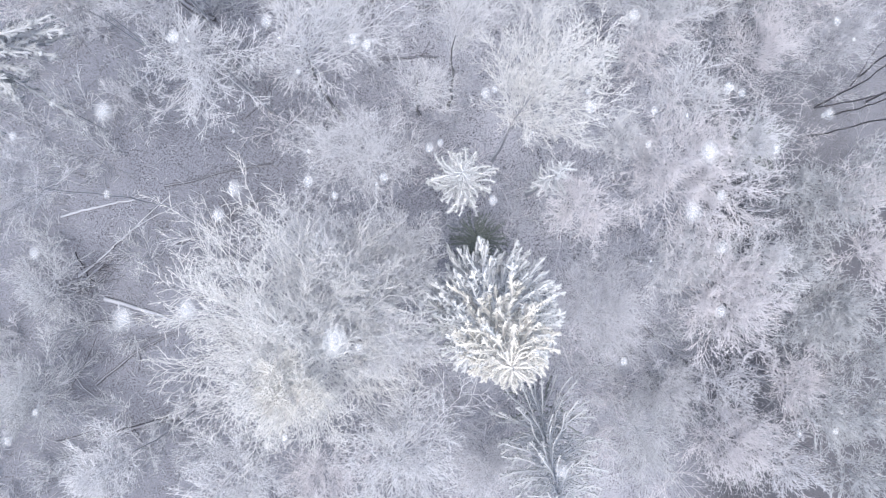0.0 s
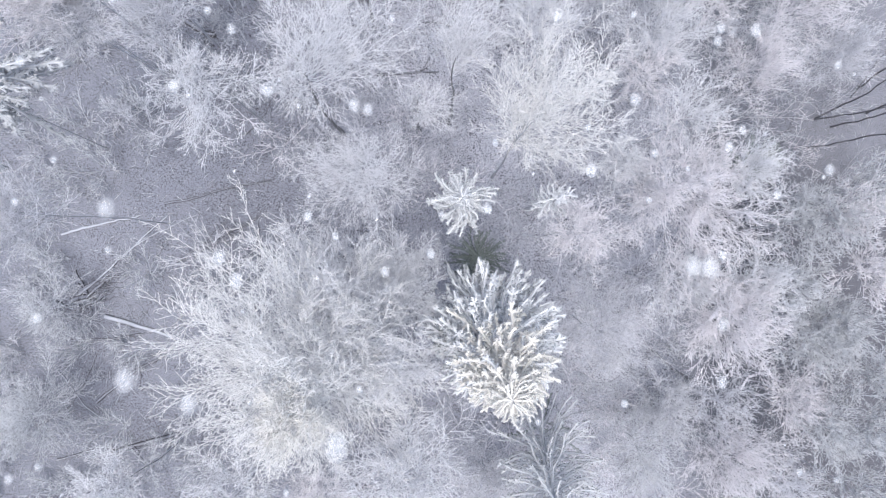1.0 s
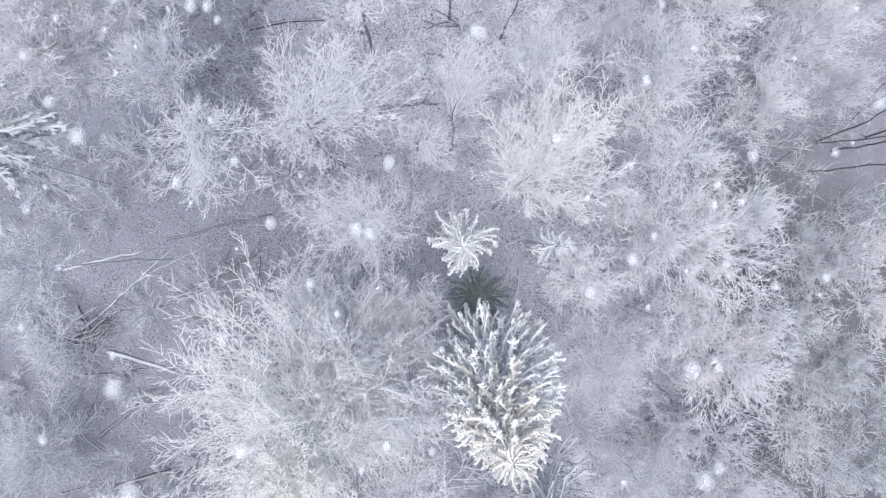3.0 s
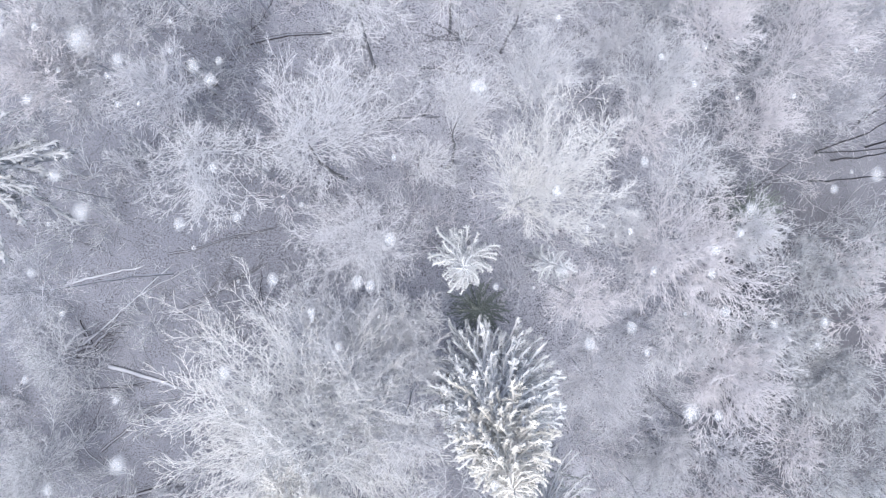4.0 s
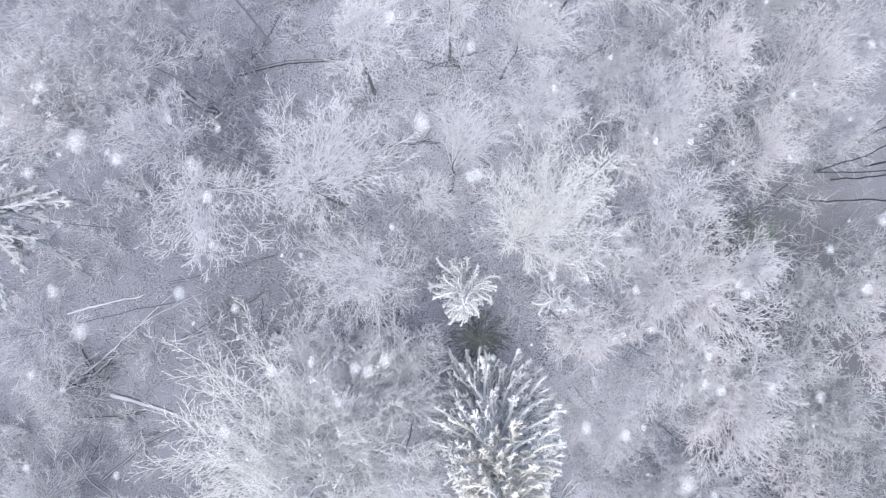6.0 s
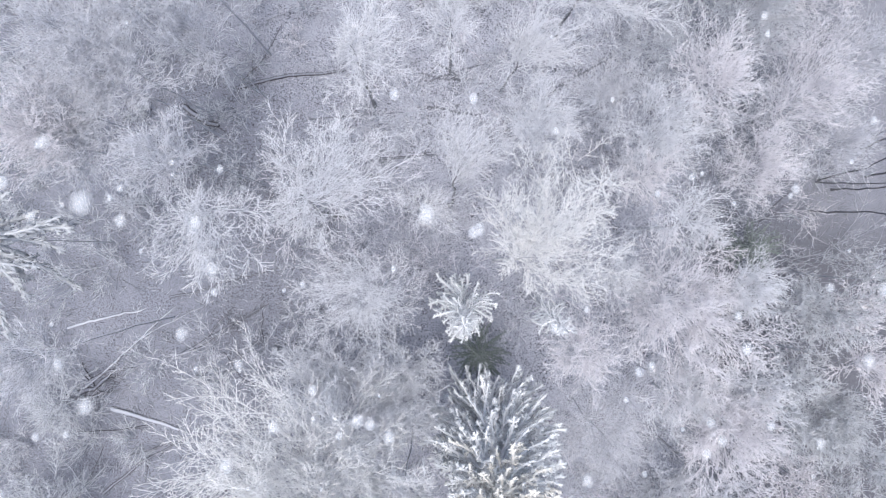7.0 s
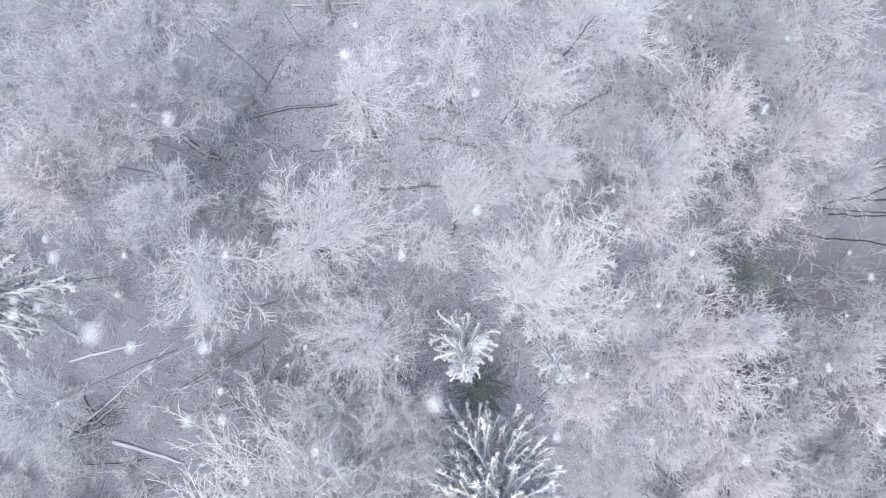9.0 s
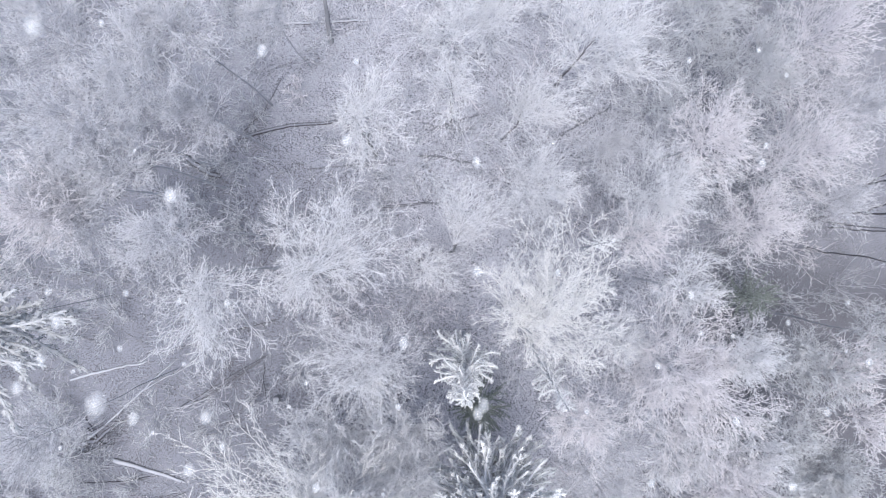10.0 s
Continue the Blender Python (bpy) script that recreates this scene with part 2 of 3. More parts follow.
def frosted_tree(x, y, z, reach, seed, coat, dense=1.0, limbs=0, chunky=1.0, fine=False, sparse=False, dark=False, even=False, stem=(0.0, 0.0)):
    """A leafless broadleaf tree under rime: a trunk that forks low into limbs rising like a vase, flat sprays of branches, and thousands of fine twigs."""
    rng = np.random.default_rng(seed * 7 + 3)
    crown = np.array([-stem[0], -stem[1]])
    x, y = x + stem[0], y + stem[1]
    g = float(terrain(x, y))
    root = new("bare_tree")
    root.location = (x, y, g)
    size = "wide" if reach > 2.6 else "middling" if reach > 1.9 else "small"
    habit = "slender upright" if fine else "open crooked" if sparse else "spreading"
    tagged(root, f"leafless {size}-crowned {habit} broadleaf tree with twigs in {WORDS[coat]}", "tree", "trees of the frosted wood")
    h = z - g
    rise = (0.75 if fine else 0.5) * reach
    apex, depth = h + rise, min((2.1 if fine else 1.5) * reach, 0.75 * h)
    # trunk and leader
    n = 10
    s = np.linspace(0, 1, n)
    trunk = np.stack([np.cumsum(rng.normal(0, 0.05, n)) * np.minimum(1, s * 4), np.cumsum(rng.normal(0, 0.05, n)) * np.minimum(1, s * 4), s * (apex - 0.25 * reach) - 0.15], -1)
    trunk[:, :2] += (0.25 * crown - trunk[-1, :2]) * s[:, None] ** 2
    tr = (0.03 + 0.0022 * h + 0.007 * reach) * (1 - 0.78 * s) * (1.35 if dark else 0.55 if fine else 0.85)
    tr[0] *= 1.25
    wood = [tubes(trunk[None], tr[None], 7)]
    # limbs: each rises from the trunk to its own place on the crown's dome
    m = limbs or int((10 + 5 * reach) * (0.75 if sparse else 1.15 if fine else 1.0))
    k = np.arange(m)
    q = np.sqrt((k + 0.6) / m)
    az = k * 2.39996 + rng.uniform(0, 6.28) + rng.normal(0, 0.22, m)
    lobe = rng.uniform(0, 6.28, 3)
    edge = 1 + (0.4 if even else 1.0) * (0.17 * np.sin(2 * az + lobe[0]) + 0.13 * np.sin(3 * az + lobe[1]) + 0.09 * np.sin(5 * az + lobe[2])) + rng.normal(0, 0.07, m)
    goal = np.stack([crown[0] + 0.84 * reach * q * edge * np.cos(az), crown[1] + 0.84 * reach * q * edge * np.sin(az), apex - 0.3 * rise - (1.5 * rise) * q * q + rng.normal(0, 0.16 * reach, m)], -1)
    start_z = np.clip(apex - depth * (0.30 + 0.70 * q) + rng.normal(0, 0.1 * reach, m), 0.2 * h, apex - 0.35 * reach)
    u = np.clip((start_z + 0.15) / (apex - 0.25 * reach + 0.15), 0.1, 0.97)
    p, t, r = sample(trunk[None], tr[None], u[None])
    w = np.linspace(0, 1, 8)[None, :, None]
    knee = p + (goal - p) * np.array([0.50, 0.50, 0.36]) + rng.normal(0, 0.09 * reach, (m, 3))
    l1 = (1 - w) ** 2 * p[:, None] + 2 * w * (1 - w) * knee[:, None] + w * w * goal[:, None]
    kink = rng.normal(0, 0.022 * reach, l1.shape) * np.minimum(w * 3, 1)
    l1 += kink
    span = np.linalg.norm(goal - p, axis=-1)
    r1 = np.clip(r * 0.5, 0.016, 0.042)[:, None] * np.linspace(1, 0.36, 8)[None] * (0.8 if fine else 1.15 if sparse or even else 1.0)
    # branches
    c2 = int(5.5 + 1.5 * reach)
    u = 0.2 + 0.8 * (np.arange(c2)[None] + rng.uniform(0.1, 0.9, (m, c2))) / c2
    u[:, -1] = 0.99
    p, t, r = sample(l1, r1, u)
    d = fork_dirs(rng, t, c2, 0.62 if not fine else 0.5, 0.45, 0.10)
    size2 = np.repeat(span, c2) * (0.44 - 0.24 * u.ravel()) * rng.uniform(0.7, 1.25, len(p)) + 0.10 * reach
    l2 = sprout(rng, p, d, size2, 5, 0.16, 0.12, 0.07)
    r2 = np.clip(r * 0.6, 0.012, 0.019)[:, None] * np.linspace(1, 0.55, 5)[None] * chunky
    # twigs
    c3 = max(3, int(round((4.5 if sparse else 5.2) * dense ** 0.5)))
    u = 0.15 + 0.85 * (np.arange(c3)[None] + rng.uniform(0.1, 0.9, (len(l2), c3))) / c3
    p, t, r = sample(l2, r2, u)
    d = fork_dirs(rng, t, c3, 0.66, 0.5, 0.06)
    size3 = (0.42 + 0.07 * min(reach, 3.4)) * (1.2 - 0.6 * u.ravel()) * rng.uniform(0.6, 1.3, len(p))
    l3 = sprout(rng, p, d, size3, 3, 0.14, 0.08, 0.10)
    thin = chunky * (0.80 if fine else 1.0)
    r3 = np.full((len(p), 1), 0.0106 * thin) * np.array([[1, 0.85, 0.55]])
    # twiglets
    c4 = max(3, int(round(4.2 * dense ** 0.4)))
    u = 0.1 + 0.9 * (np.arange(c4)[None] + rng.uniform(0, 1, (len(l3), c4))) / c4
    p, t, r = sample(l3, r3, u)
    d = fork_dirs(rng, t, c4, 0.7, 0.7, 0.04)
    feather = spikes(p, d, 0.19 * (1.25 - 0.6 * u.ravel()) * rng.uniform(0.6, 1.4, len(p)), np.full(len(p), 0.0098 * thin))
    part("trunk", mesh_of("trunk", wood, BARK if dark else STEM), root, "dark crooked trunk" if dark else "crooked grey trunk, dusted with rime")
    part("crown", mesh_of("crown", [tubes(l1, r1, 5), tubes(l2, r2, 3), tubes(l3, r3, 3), feather], RIME[coat]), root)
    return root


def frosted_shrub(x, y, high, seed, coat):
    """A many-stemmed shrub or clump of saplings: thin rimed shoots that spread as they rise, with feathery side twigs."""
    rng = np.random.default_rng(4000 + seed)
    g = float(terrain(x, y))
    m = 8
    az = np.arange(m) * 2.4 + rng.normal(0, 0.4, m)
    lean = rng.uniform(0.15, 0.9, m) * (1.0 if high < 3 else 0.6)
    p = np.stack([0.2 * np.cos(az), 0.2 * np.sin(az), np.full(m, -0.08)], -1)
    d = unit(np.stack([lean * np.cos(az), lean * np.sin(az), np.ones(m)], -1))
    l1 = sprout(rng, p, d, high * rng.uniform(0.6, 1.1, m), 5, 0.25, 0.0, 0.06)
    r1 = np.full((m, 1), 0.017) * np.linspace(1, 0.45, 5)[None]
    c2 = 8
    u = 0.25 + 0.75 * (np.arange(c2)[None] + rng.uniform(0, 1, (m, c2))) / c2
    p, t, r = sample(l1, r1, u)
    d = fork_dirs(rng, t, c2, 0.65, 0.8, 0.0)
    l2 = sprout(rng, p, d, (0.40 + 0.16 * high) * (1.2 - 0.6 * u.ravel()) * rng.uniform(0.7, 1.3, len(p)), 3, 0.15, 0.05, 0.08)
    r2 = np.full((len(p), 1), 0.0115) * np.array([[1.0, 0.8, 0.5]])
    c3 = 5
    p, t, r = sample(l2, r2, 0.1 + 0.9 * (np.arange(c3)[None] + rng.uniform(0, 1, (len(l2), c3))) / c3)
    d = fork_dirs(rng, t, c3, 0.65, 0.9, 0.0)
    feather = spikes(p, d, rng.uniform(0.14, 0.40, len(p)), np.full(len(p), 0.0105))
    ob = new("shrub", mesh_of("shrub", [tubes(l1, r1, 3), tubes(l2, r2, 3), feather], RIME[coat]))
    ob.location = (x, y, g)
    kind = "clump of leafless saplings" if high > 3 else "leafless many-stemmed shrub"
    return tagged(ob, f"{kind} with thin shoots in {WORDS[coat]}", "shrub", "undergrowth shrubs")


# ---- conifers ----
def bough_mesh(seed, mat, long=False):
    """A plume of a conifer, one metre long, along +x: a stem, side branchlets, and stubby clumps of rimed needles all along."""
    rng = np.random.default_rng(900 + seed)
    few = mat is NEEDLE["dark"]
    s = np.linspace(0, 1, 8)
    sway = 0.16 * (1 if seed % 2 else -1) * (0.6 + 0.2 * (seed % 3))
    stem = np.stack([s - 0.08 * s * s, sway * s * s + 0.02 * np.sin(7 * s + seed), -0.10 * np.sin(3.1 * s) + 0.10 * s * s], -1)
    stem_r = np.interp(s, [0, 0.2, 1], [0.012, 0.016, 0.011] if few else [0.016, 0.027, 0.015])
    m = 30 if long else 12
    u = np.linspace(0.18, 0.93, m)[None] + rng.normal(0, 0.03, (1, m))
    p, t, r = sample(stem[None], stem_r[None], np.clip(u, 0, 1))
    side = np.where(np.arange(m) % 2 == 0, 1.0, -1.0)
    d = unit(t * 1.1 + np.stack([0 * side, side, 0 * side], -1) * rng.uniform(0.5, 0.95, (m, 1)) + rng.normal(0, 0.2, (m, 3)))
    arms = sprout(rng, p, d, np.interp(u[0], [0.2, 0.5, 0.9], [0.09, 0.12, 0.07]) * rng.uniform(0.6, 1.35, m), 3, 0.3, 0.0, 0.14)
    arm_r = np.full((m, 1), 0.009 if few else 0.014) * np.array([[0.9, 1.0, 0.8]])

    def clumps(lines, radii, count, start):
        p, t, r = sample(lines, radii, rng.uniform(start, 1.0, (len(lines), count)))
        d = unit(t * 1.0 + rng.normal(0, 0.6, t.shape))
        return spikes(p - 0.01 * d, d, rng.uniform(0.035, 0.085, len(p)), (0.6 if few else 1.0) * rng.uniform(0.013, 0.024, len(p)))

    return mesh_of("bough", [tubes(stem[None], stem_r[None], 5), tubes(arms, arm_r, 3), clumps(stem[None], stem_r[None], 60 if few else 300 if long else 120, 0.02), clumps(arms, arm_r, 5 if few else 10, 0.05)], mat)


BOUGHS = {k: [bough_mesh(i, NEEDLE[k]) for i in range(5)] for k in NEEDLE}
BOUGHS["plume"] = [bough_mesh(10 + i, NEEDLE["dull"], True) for i in range(5)]


def conifer(base, tip, longest, count, seed=1, coat="white", low=0.34, sheltered=0.0, lopsided=0.0, wild=0.0, plump=1.0, stem=1.0, facing=None):
    """A conifer whose long plumes sweep out and up from a straight stem; the sheltered lower ones carry little rime and
    are painted dark like shade.
    """
    rng, patchy = np.random.default_rng(300 + seed), np.random.default_rng(340 + seed)
    g = float(terrain(*base))
    root = new("conifer")
    root.location = (*base, g)
    tone = {"cream": "brightened cream-white", "grey": "grey-white"}.get(coat, "white")
    if sheltered >= 1:
        tagged(root, "young conifer with dark green boughs and little rime, darkened like shade", "tree", "conifers of the frosted wood")
    else:
        tagged(root, f"conifer with long plume-like boughs laden with {tone} rime", "tree", "conifers of the frosted wood")
    top = np.array(tip) - np.array([*base, g])
    s = np.linspace(0, 1, 10)
    line = s[:, None] * top[None] + np.array([0, 0, -0.15]) * (1 - s[:, None])
    rad = np.interp(s, [0, 0.05, 1], [0.20, 0.14, 0.02]) * (top[2] / 18) * stem
    part("trunk", mesh_of("trunk", [tubes(line[None], rad[None], 8)], STEM), root, "straight grey stem")
    for k in range(count):
        u = low + (0.99 - low) * ((k + rng.uniform(0, 0.9)) / count) ** (1.0 if coat == "cream" else 0.75)
        turn = k * 2.39996 + rng.normal(0, 0.2 + wild)
        uneven = 1 + lopsided * math.sin(turn)
        length = max(0.3 * longest, longest * min(1.0, 1.25 * (1 - u) ** 0.6 + 0.14) * rng.uniform(0.8 - wild, 1.12) * uneven)
        if facing is not None:
            u = low + (0.93 - low) * rng.uniform(0, 1)
            turn = math.radians(facing) + 0.65 * (k + 0.5 - count / 2) / (count / 2) + rng.normal(0, 0.1)
            length = longest * rng.uniform(0.62, 1.0)
        lift = rng.normal(-2, 6) if facing is not None else 8 + 30 * max(0.0, (u - 0.5) / 0.5) ** 1.6 + rng.normal(0, 7 + 25 * wild)
        bare = u < sheltered * (0.65 if sheltered < 1 else 1)
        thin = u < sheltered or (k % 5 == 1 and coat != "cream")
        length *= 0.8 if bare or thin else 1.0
        # upper boughs of a cream conifer are painted brighter, as if catching light
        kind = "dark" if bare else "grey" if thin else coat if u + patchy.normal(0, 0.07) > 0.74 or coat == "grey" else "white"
        if facing is not None and kind != "dark":
            kind = "plume"
        ob = part("bough", BOUGHS[kind][k % 5], root, "green-grey bough with little rime, darkened like shade" if bare else "")
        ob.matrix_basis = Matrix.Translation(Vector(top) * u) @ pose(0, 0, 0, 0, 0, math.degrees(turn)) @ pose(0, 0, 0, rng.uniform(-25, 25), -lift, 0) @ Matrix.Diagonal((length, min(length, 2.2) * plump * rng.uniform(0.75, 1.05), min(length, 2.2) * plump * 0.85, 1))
    return root


# ---- fallen wood and bare stems ----
def smooth_line(pts, n, rng, rough):
    pts = np.array(pts, float)
    k = np.linspace(0, len(pts) - 1, n)
    i = np.minimum(k.astype(int), len(pts) - 2)
    w = (k - i)[:, None]
    line = pts[i] * (1 - w) + pts[i + 1] * w
    for _ in range(2):
        line[1:-1] = (line[:-2] + 2 * line[1:-1] + line[2:]) / 4
    line[:, :2] += np.cumsum(rng.normal(0, rough, (n, 2)), 0)
    return line


LOGS = [0]


def fallen_log(pts, thick, thin, label):
    """A trunk or branch that lies on the litter; the third number of a point is its height over the ground."""
    LOGS[0] += 1
    rng = np.random.default_rng(500 + LOGS[0])
    line = smooth_line(pts, 16, rng, 0.025)
    rad = np.linspace(thick, thin, 16) * rng.uniform(0.88, 1.12, 16)
    rad[-1] *= 0.4
    line[:, 2] += terrain(line[:, 0], line[:, 1]) + rad * 0.55
    mat = POLE if "pale" in label else LOG
    pieces = [tubes(line[None], rad[None], 8)]
    m = 5
    p, t, r = sample(line[None], rad[None], rng.uniform(0.3, 0.98, (1, m)))
    d = unit(t + rng.normal(0, 0.5, (m, 3)) + np.array([0, 0, 0.15]))
    twig = sprout(rng, p, d, rng.uniform(0.3, 1.1, m), 5, 0.4, 0.0, 0.12)
    twig[:, :, 2] = np.maximum(twig[:, :, 2], terrain(twig[:, :, 0], twig[:, :, 1]) + 0.03)
    pieces.append(tubes(twig, np.clip(r * 0.35, 0.012, 0.03)[:, None] * np.linspace(1, 0.5, 5)[None], 4))
    origin = line[0].copy()
    ob = new("fallen_log", mesh_of("fallen_log", [(v - origin, q) for v, q in pieces], mat))
    ob.location = origin
    return tagged(ob, label, "log", "fallen wood on the forest floor")


def bare_trunk(base, tip, thick):
    """A dark standing stem with a few short dead branches."""
    LOGS[0] += 1
    rng = np.random.default_rng(700 + LOGS[0])
    g = float(terrain(*base))
    line = smooth_line([(*base, g - 0.2), tip], 14, rng, 0.05)
    rad = np.linspace(thick * 1.15, thick * 0.5, 14)
    rad[0] *= 1.4
    pieces = [tubes(line[None], rad[None], 8)]
    m = 9
    p, t, r = sample(line[None], rad[None], rng.uniform(0.35, 1.0, (1, m)))
    d = unit(t * 0.5 + rng.normal(0, 0.6, (m, 3)))
    twig = sprout(rng, p, d, rng.uniform(0.5, 1.6, m), 6, 0.4, 0.3, 0.12)
    pieces.append(tubes(twig, np.clip(r * 0.3, 0.012, 0.03)[:, None] * np.linspace(1, 0.5, 6)[None], 4))
    o = np.array([*base, g])
    root = new("dead_tree", mesh_of("dead_tree", [(v - o, q) for v, q in pieces], BARK))
    root.location = o
    return tagged(root, "dark standing bare trunk with short dead branches", "tree", "bare stems at the dell")


def stump(x, y, wide, high):
    """A dark rotten stump with a splintered rim and a few roots."""
    rng = np.random.default_rng(int(abs(x * 31 + y * 17)) + 5)
    g = float(terrain(x, y))
    line = np.array([[[0, 0, -0.1], [0, 0, 0.25 * high], [0.03, 0.02, 0.7 * high], [0.05, 0.0, high], [0.05, 0.0, 0.96 * high]]])
    v, q = tubes(line, wide * np.array([[1.5, 1.1, 1.0, 0.95, 0.05]]), 11)
    v[33:44, 2] += rng.uniform(-0.1, 0.25, 11) * high
    m = 6
    az = np.arange(m) * 1.05 + rng.uniform(0, 0.5, m)
    p = np.stack([0.6 * wide * np.cos(az), 0.6 * wide * np.sin(az), np.full(m, 0.12 * high)], -1)
    d = np.stack([np.cos(az), np.sin(az), np.full(m, -0.15)], -1)
    roots = sprout(rng, p, d, wide * rng.uniform(1.2, 2.6, m), 4, 0.4, -0.1, 0.15)
    ob = new("stump", mesh_of("stump", [(v, q), tubes(roots, wide * np.linspace(0.3, 0.1, 4)[None].repeat(m, 0), 5)], BARK))
    ob.location = (x, y, g)
    return tagged(ob, "dark rotten tree stump dusted with rime", "stump", "fallen wood on the forest floor")


frosted_tree(-5.06, -2.56, 14.3, 5.04, 1, 'cream', dense=1.9, limbs=46, even=True, stem=(0.76, -1.07))
frosted_tree(-3.70, -0.94, 12.0, 3.18, 2, 'white', dense=1.5, fine=True, stem=(-0.73, -1.53))
# leader of the first tree, added as its own crown and painted brighter
frosted_tree(-4.40, -3.90, 16.6, 1.24, 3, 'ivory', dense=1.2, even=True, chunky=1.1)
frosted_tree(-2.07, 0.18, 9, 1.95, 4, 'white', fine=True, dense=1.2)
frosted_tree(-4.63, 0.36, 9.3, 1.82, 5, 'white', fine=True, dense=1.2)
frosted_tree(-1.23, -6.50, 13.5, 2.61, 6, 'white', chunky=1.1, stem=(-0.23, -0.46))
frosted_tree(-7.64, -8.13, 11, 2.21, 7, 'white', chunky=1.1)
frosted_tree(3.79, 6.11, 12.3, 2.81, 8, 'cream', dense=2.0, stem=(-1.27, -1.49))
frosted_tree(4.98, 1.53, 11.3, 1.59, 9, 'pink', dense=0.8)
frosted_tree(9.15, 2.75, 10.8, 3.24, 10, 'pink', dense=1.6, stem=(-0.65, 0.54))
frosted_tree(11.09, 3.76, 10.8, 1.31, 11, 'white', fine=True)
frosted_tree(10.63, -1.75, 10, 2.51, 12, 'pink', dense=1.8)
frosted_tree(-3.03, 3.54, 11.3, 2.42, 13, 'white', fine=True, dense=1.5, chunky=0.75)
frosted_tree(-3.79, 7.95, 12.3, 2.76, 14, 'white', dense=1.7, chunky=0.82, dark=True, stem=(-1.35, -1.11))
frosted_tree(1.19, 9.43, 9, 1.47, 15, 'white', fine=True, dark=True, stem=(-1.01, -1.91))
frosted_tree(-0.53, 7.01, 6, 1.50, 16, 'white', sparse=True, dark=True, stem=(-0.77, 0.21))
frosted_tree(3.81, 10.15, 8.5, 2.21, 17, 'white', fine=True, dense=1.3, chunky=0.8)
frosted_tree(-7.61, 5.72, 13.6, 2.33, 18, 'white', sparse=True, dense=1.6, chunky=0.88, stem=(-0.75, 1.05))
frosted_tree(-12.82, 2.06, 15.3, 1.66, 19, 'grey', fine=True, dense=0.8, chunky=0.85)
frosted_tree(-11.71, -7.51, 12, 1.64, 20, 'white')
frosted_tree(11.13, 12.44, 7.8, 2.31, 21, 'pink', dense=1.4, even=True)
frosted_tree(16.16, 12.20, 6, 2.77, 22, 'pink', fine=True, stem=(-0.47, -0.34))
frosted_tree(13.72, 8.94, 6, 1.93, 23, 'pink', fine=True)
frosted_tree(18.55, 10.10, 3.5, 1.96, 24, 'grey', fine=True)
frosted_tree(9.05, 10.30, 7.4, 2.64, 25, 'white', fine=True, dense=1.3, chunky=0.85)
frosted_tree(9.61, 6.24, 9, 1.95, 26, 'white', sparse=True)
frosted_tree(-8.92, 8.38, 14.5, 1.55, 27, 'grey', fine=True)
frosted_tree(-11.40, 11.85, 15.3, 1.99, 28, 'grey', fine=True)
frosted_tree(-9.46, 13.13, 15.5, 1.81, 29, 'grey', fine=True)
frosted_tree(-13.28, 9.13, 14, 1.94, 30, 'pink', fine=True)
frosted_tree(-11.03, 10.80, 13.5, 1.71, 31, 'grey')
frosted_tree(-8.94, 12.79, 12, 1.64, 32, 'grey', fine=True)
frosted_tree(-12.35, 14.76, 15, 2.02, 33, 'grey', fine=True)
frosted_tree(-8.83, 15.07, 14.5, 1.89, 34, 'grey')
frosted_tree(-12.72, 8.87, 12.5, 1.70, 35, 'grey')
frosted_tree(-2.78, 12.69, 10.6, 2.04, 36, 'white', sparse=True, dense=1.4, dark=True, stem=(-0.85, -0.11))
frosted_tree(0.23, 14.39, 8, 1.58, 37, 'white', sparse=True, dark=True)
frosted_tree(4.17, 14.16, 6.5, 1.90, 38, 'white', dark=True, stem=(-1.29, -0.85))
frosted_tree(7.00, 16.58, 7.2, 2.89, 39, 'white', dense=1.2, dark=True, stem=(-1.30, -0.47))
frosted_tree(16.67, 17.28, 6, 2.65, 40, 'pink', fine=True)
frosted_tree(14.31, 15.96, 4.5, 2.66, 41, 'thin', fine=True)
frosted_tree(11.82, 18.17, 4, 2.58, 42, 'thin', fine=True)
frosted_tree(7.44, 12.20, 5, 1.75, 43, 'grey', fine=True)
frosted_tree(-17.18, -1.71, 5.0, 2.24, 44, 'thin', sparse=True)
frosted_tree(-17.46, -6.20, 6, 2.29, 45, 'thin', fine=True)
frosted_tree(6.50, -2.48, 7.5, 2.41, 46, 'grey', fine=True)
frosted_tree(8.96, -8.28, 4.5, 2.79, 47, 'thin', sparse=True)
frosted_tree(13.03, -8.64, 5, 2.37, 48, 'pink', fine=True)
frosted_tree(17.24, 2.02, 5.5, 2.09, 49, 'thin', sparse=True, chunky=1.3)
frosted_tree(18.06, -2.78, 4.5, 2.28, 50, 'thin', sparse=True, chunky=1.3)
frosted_tree(17.03, -3.30, 4, 2.06, 51, 'thin', sparse=True, chunky=1.3)
frosted_tree(17.52, -7.27, 4.5, 2.28, 52, 'thin', sparse=True, chunky=1.3)
frosted_tree(19.08, -10.46, 4, 2.32, 53, 'thin', sparse=True, chunky=1.3)
frosted_tree(18.17, 2.46, 5.5, 1.72, 54, 'pink', sparse=True, chunky=1.3)
frosted_tree(17.96, -3.28, 4.0, 2.06, 55, 'thin', sparse=True, chunky=1.3)
frosted_tree(-1.41, -2.93, 13.5, 1.44, 56, 'white', chunky=0.9)
frosted_tree(8.21, 8.22, 7.5, 1.49, 57, 'pink', sparse=True)
frosted_tree(-1.56, -1.03, 9.5, 1.92, 58, 'white', fine=True)
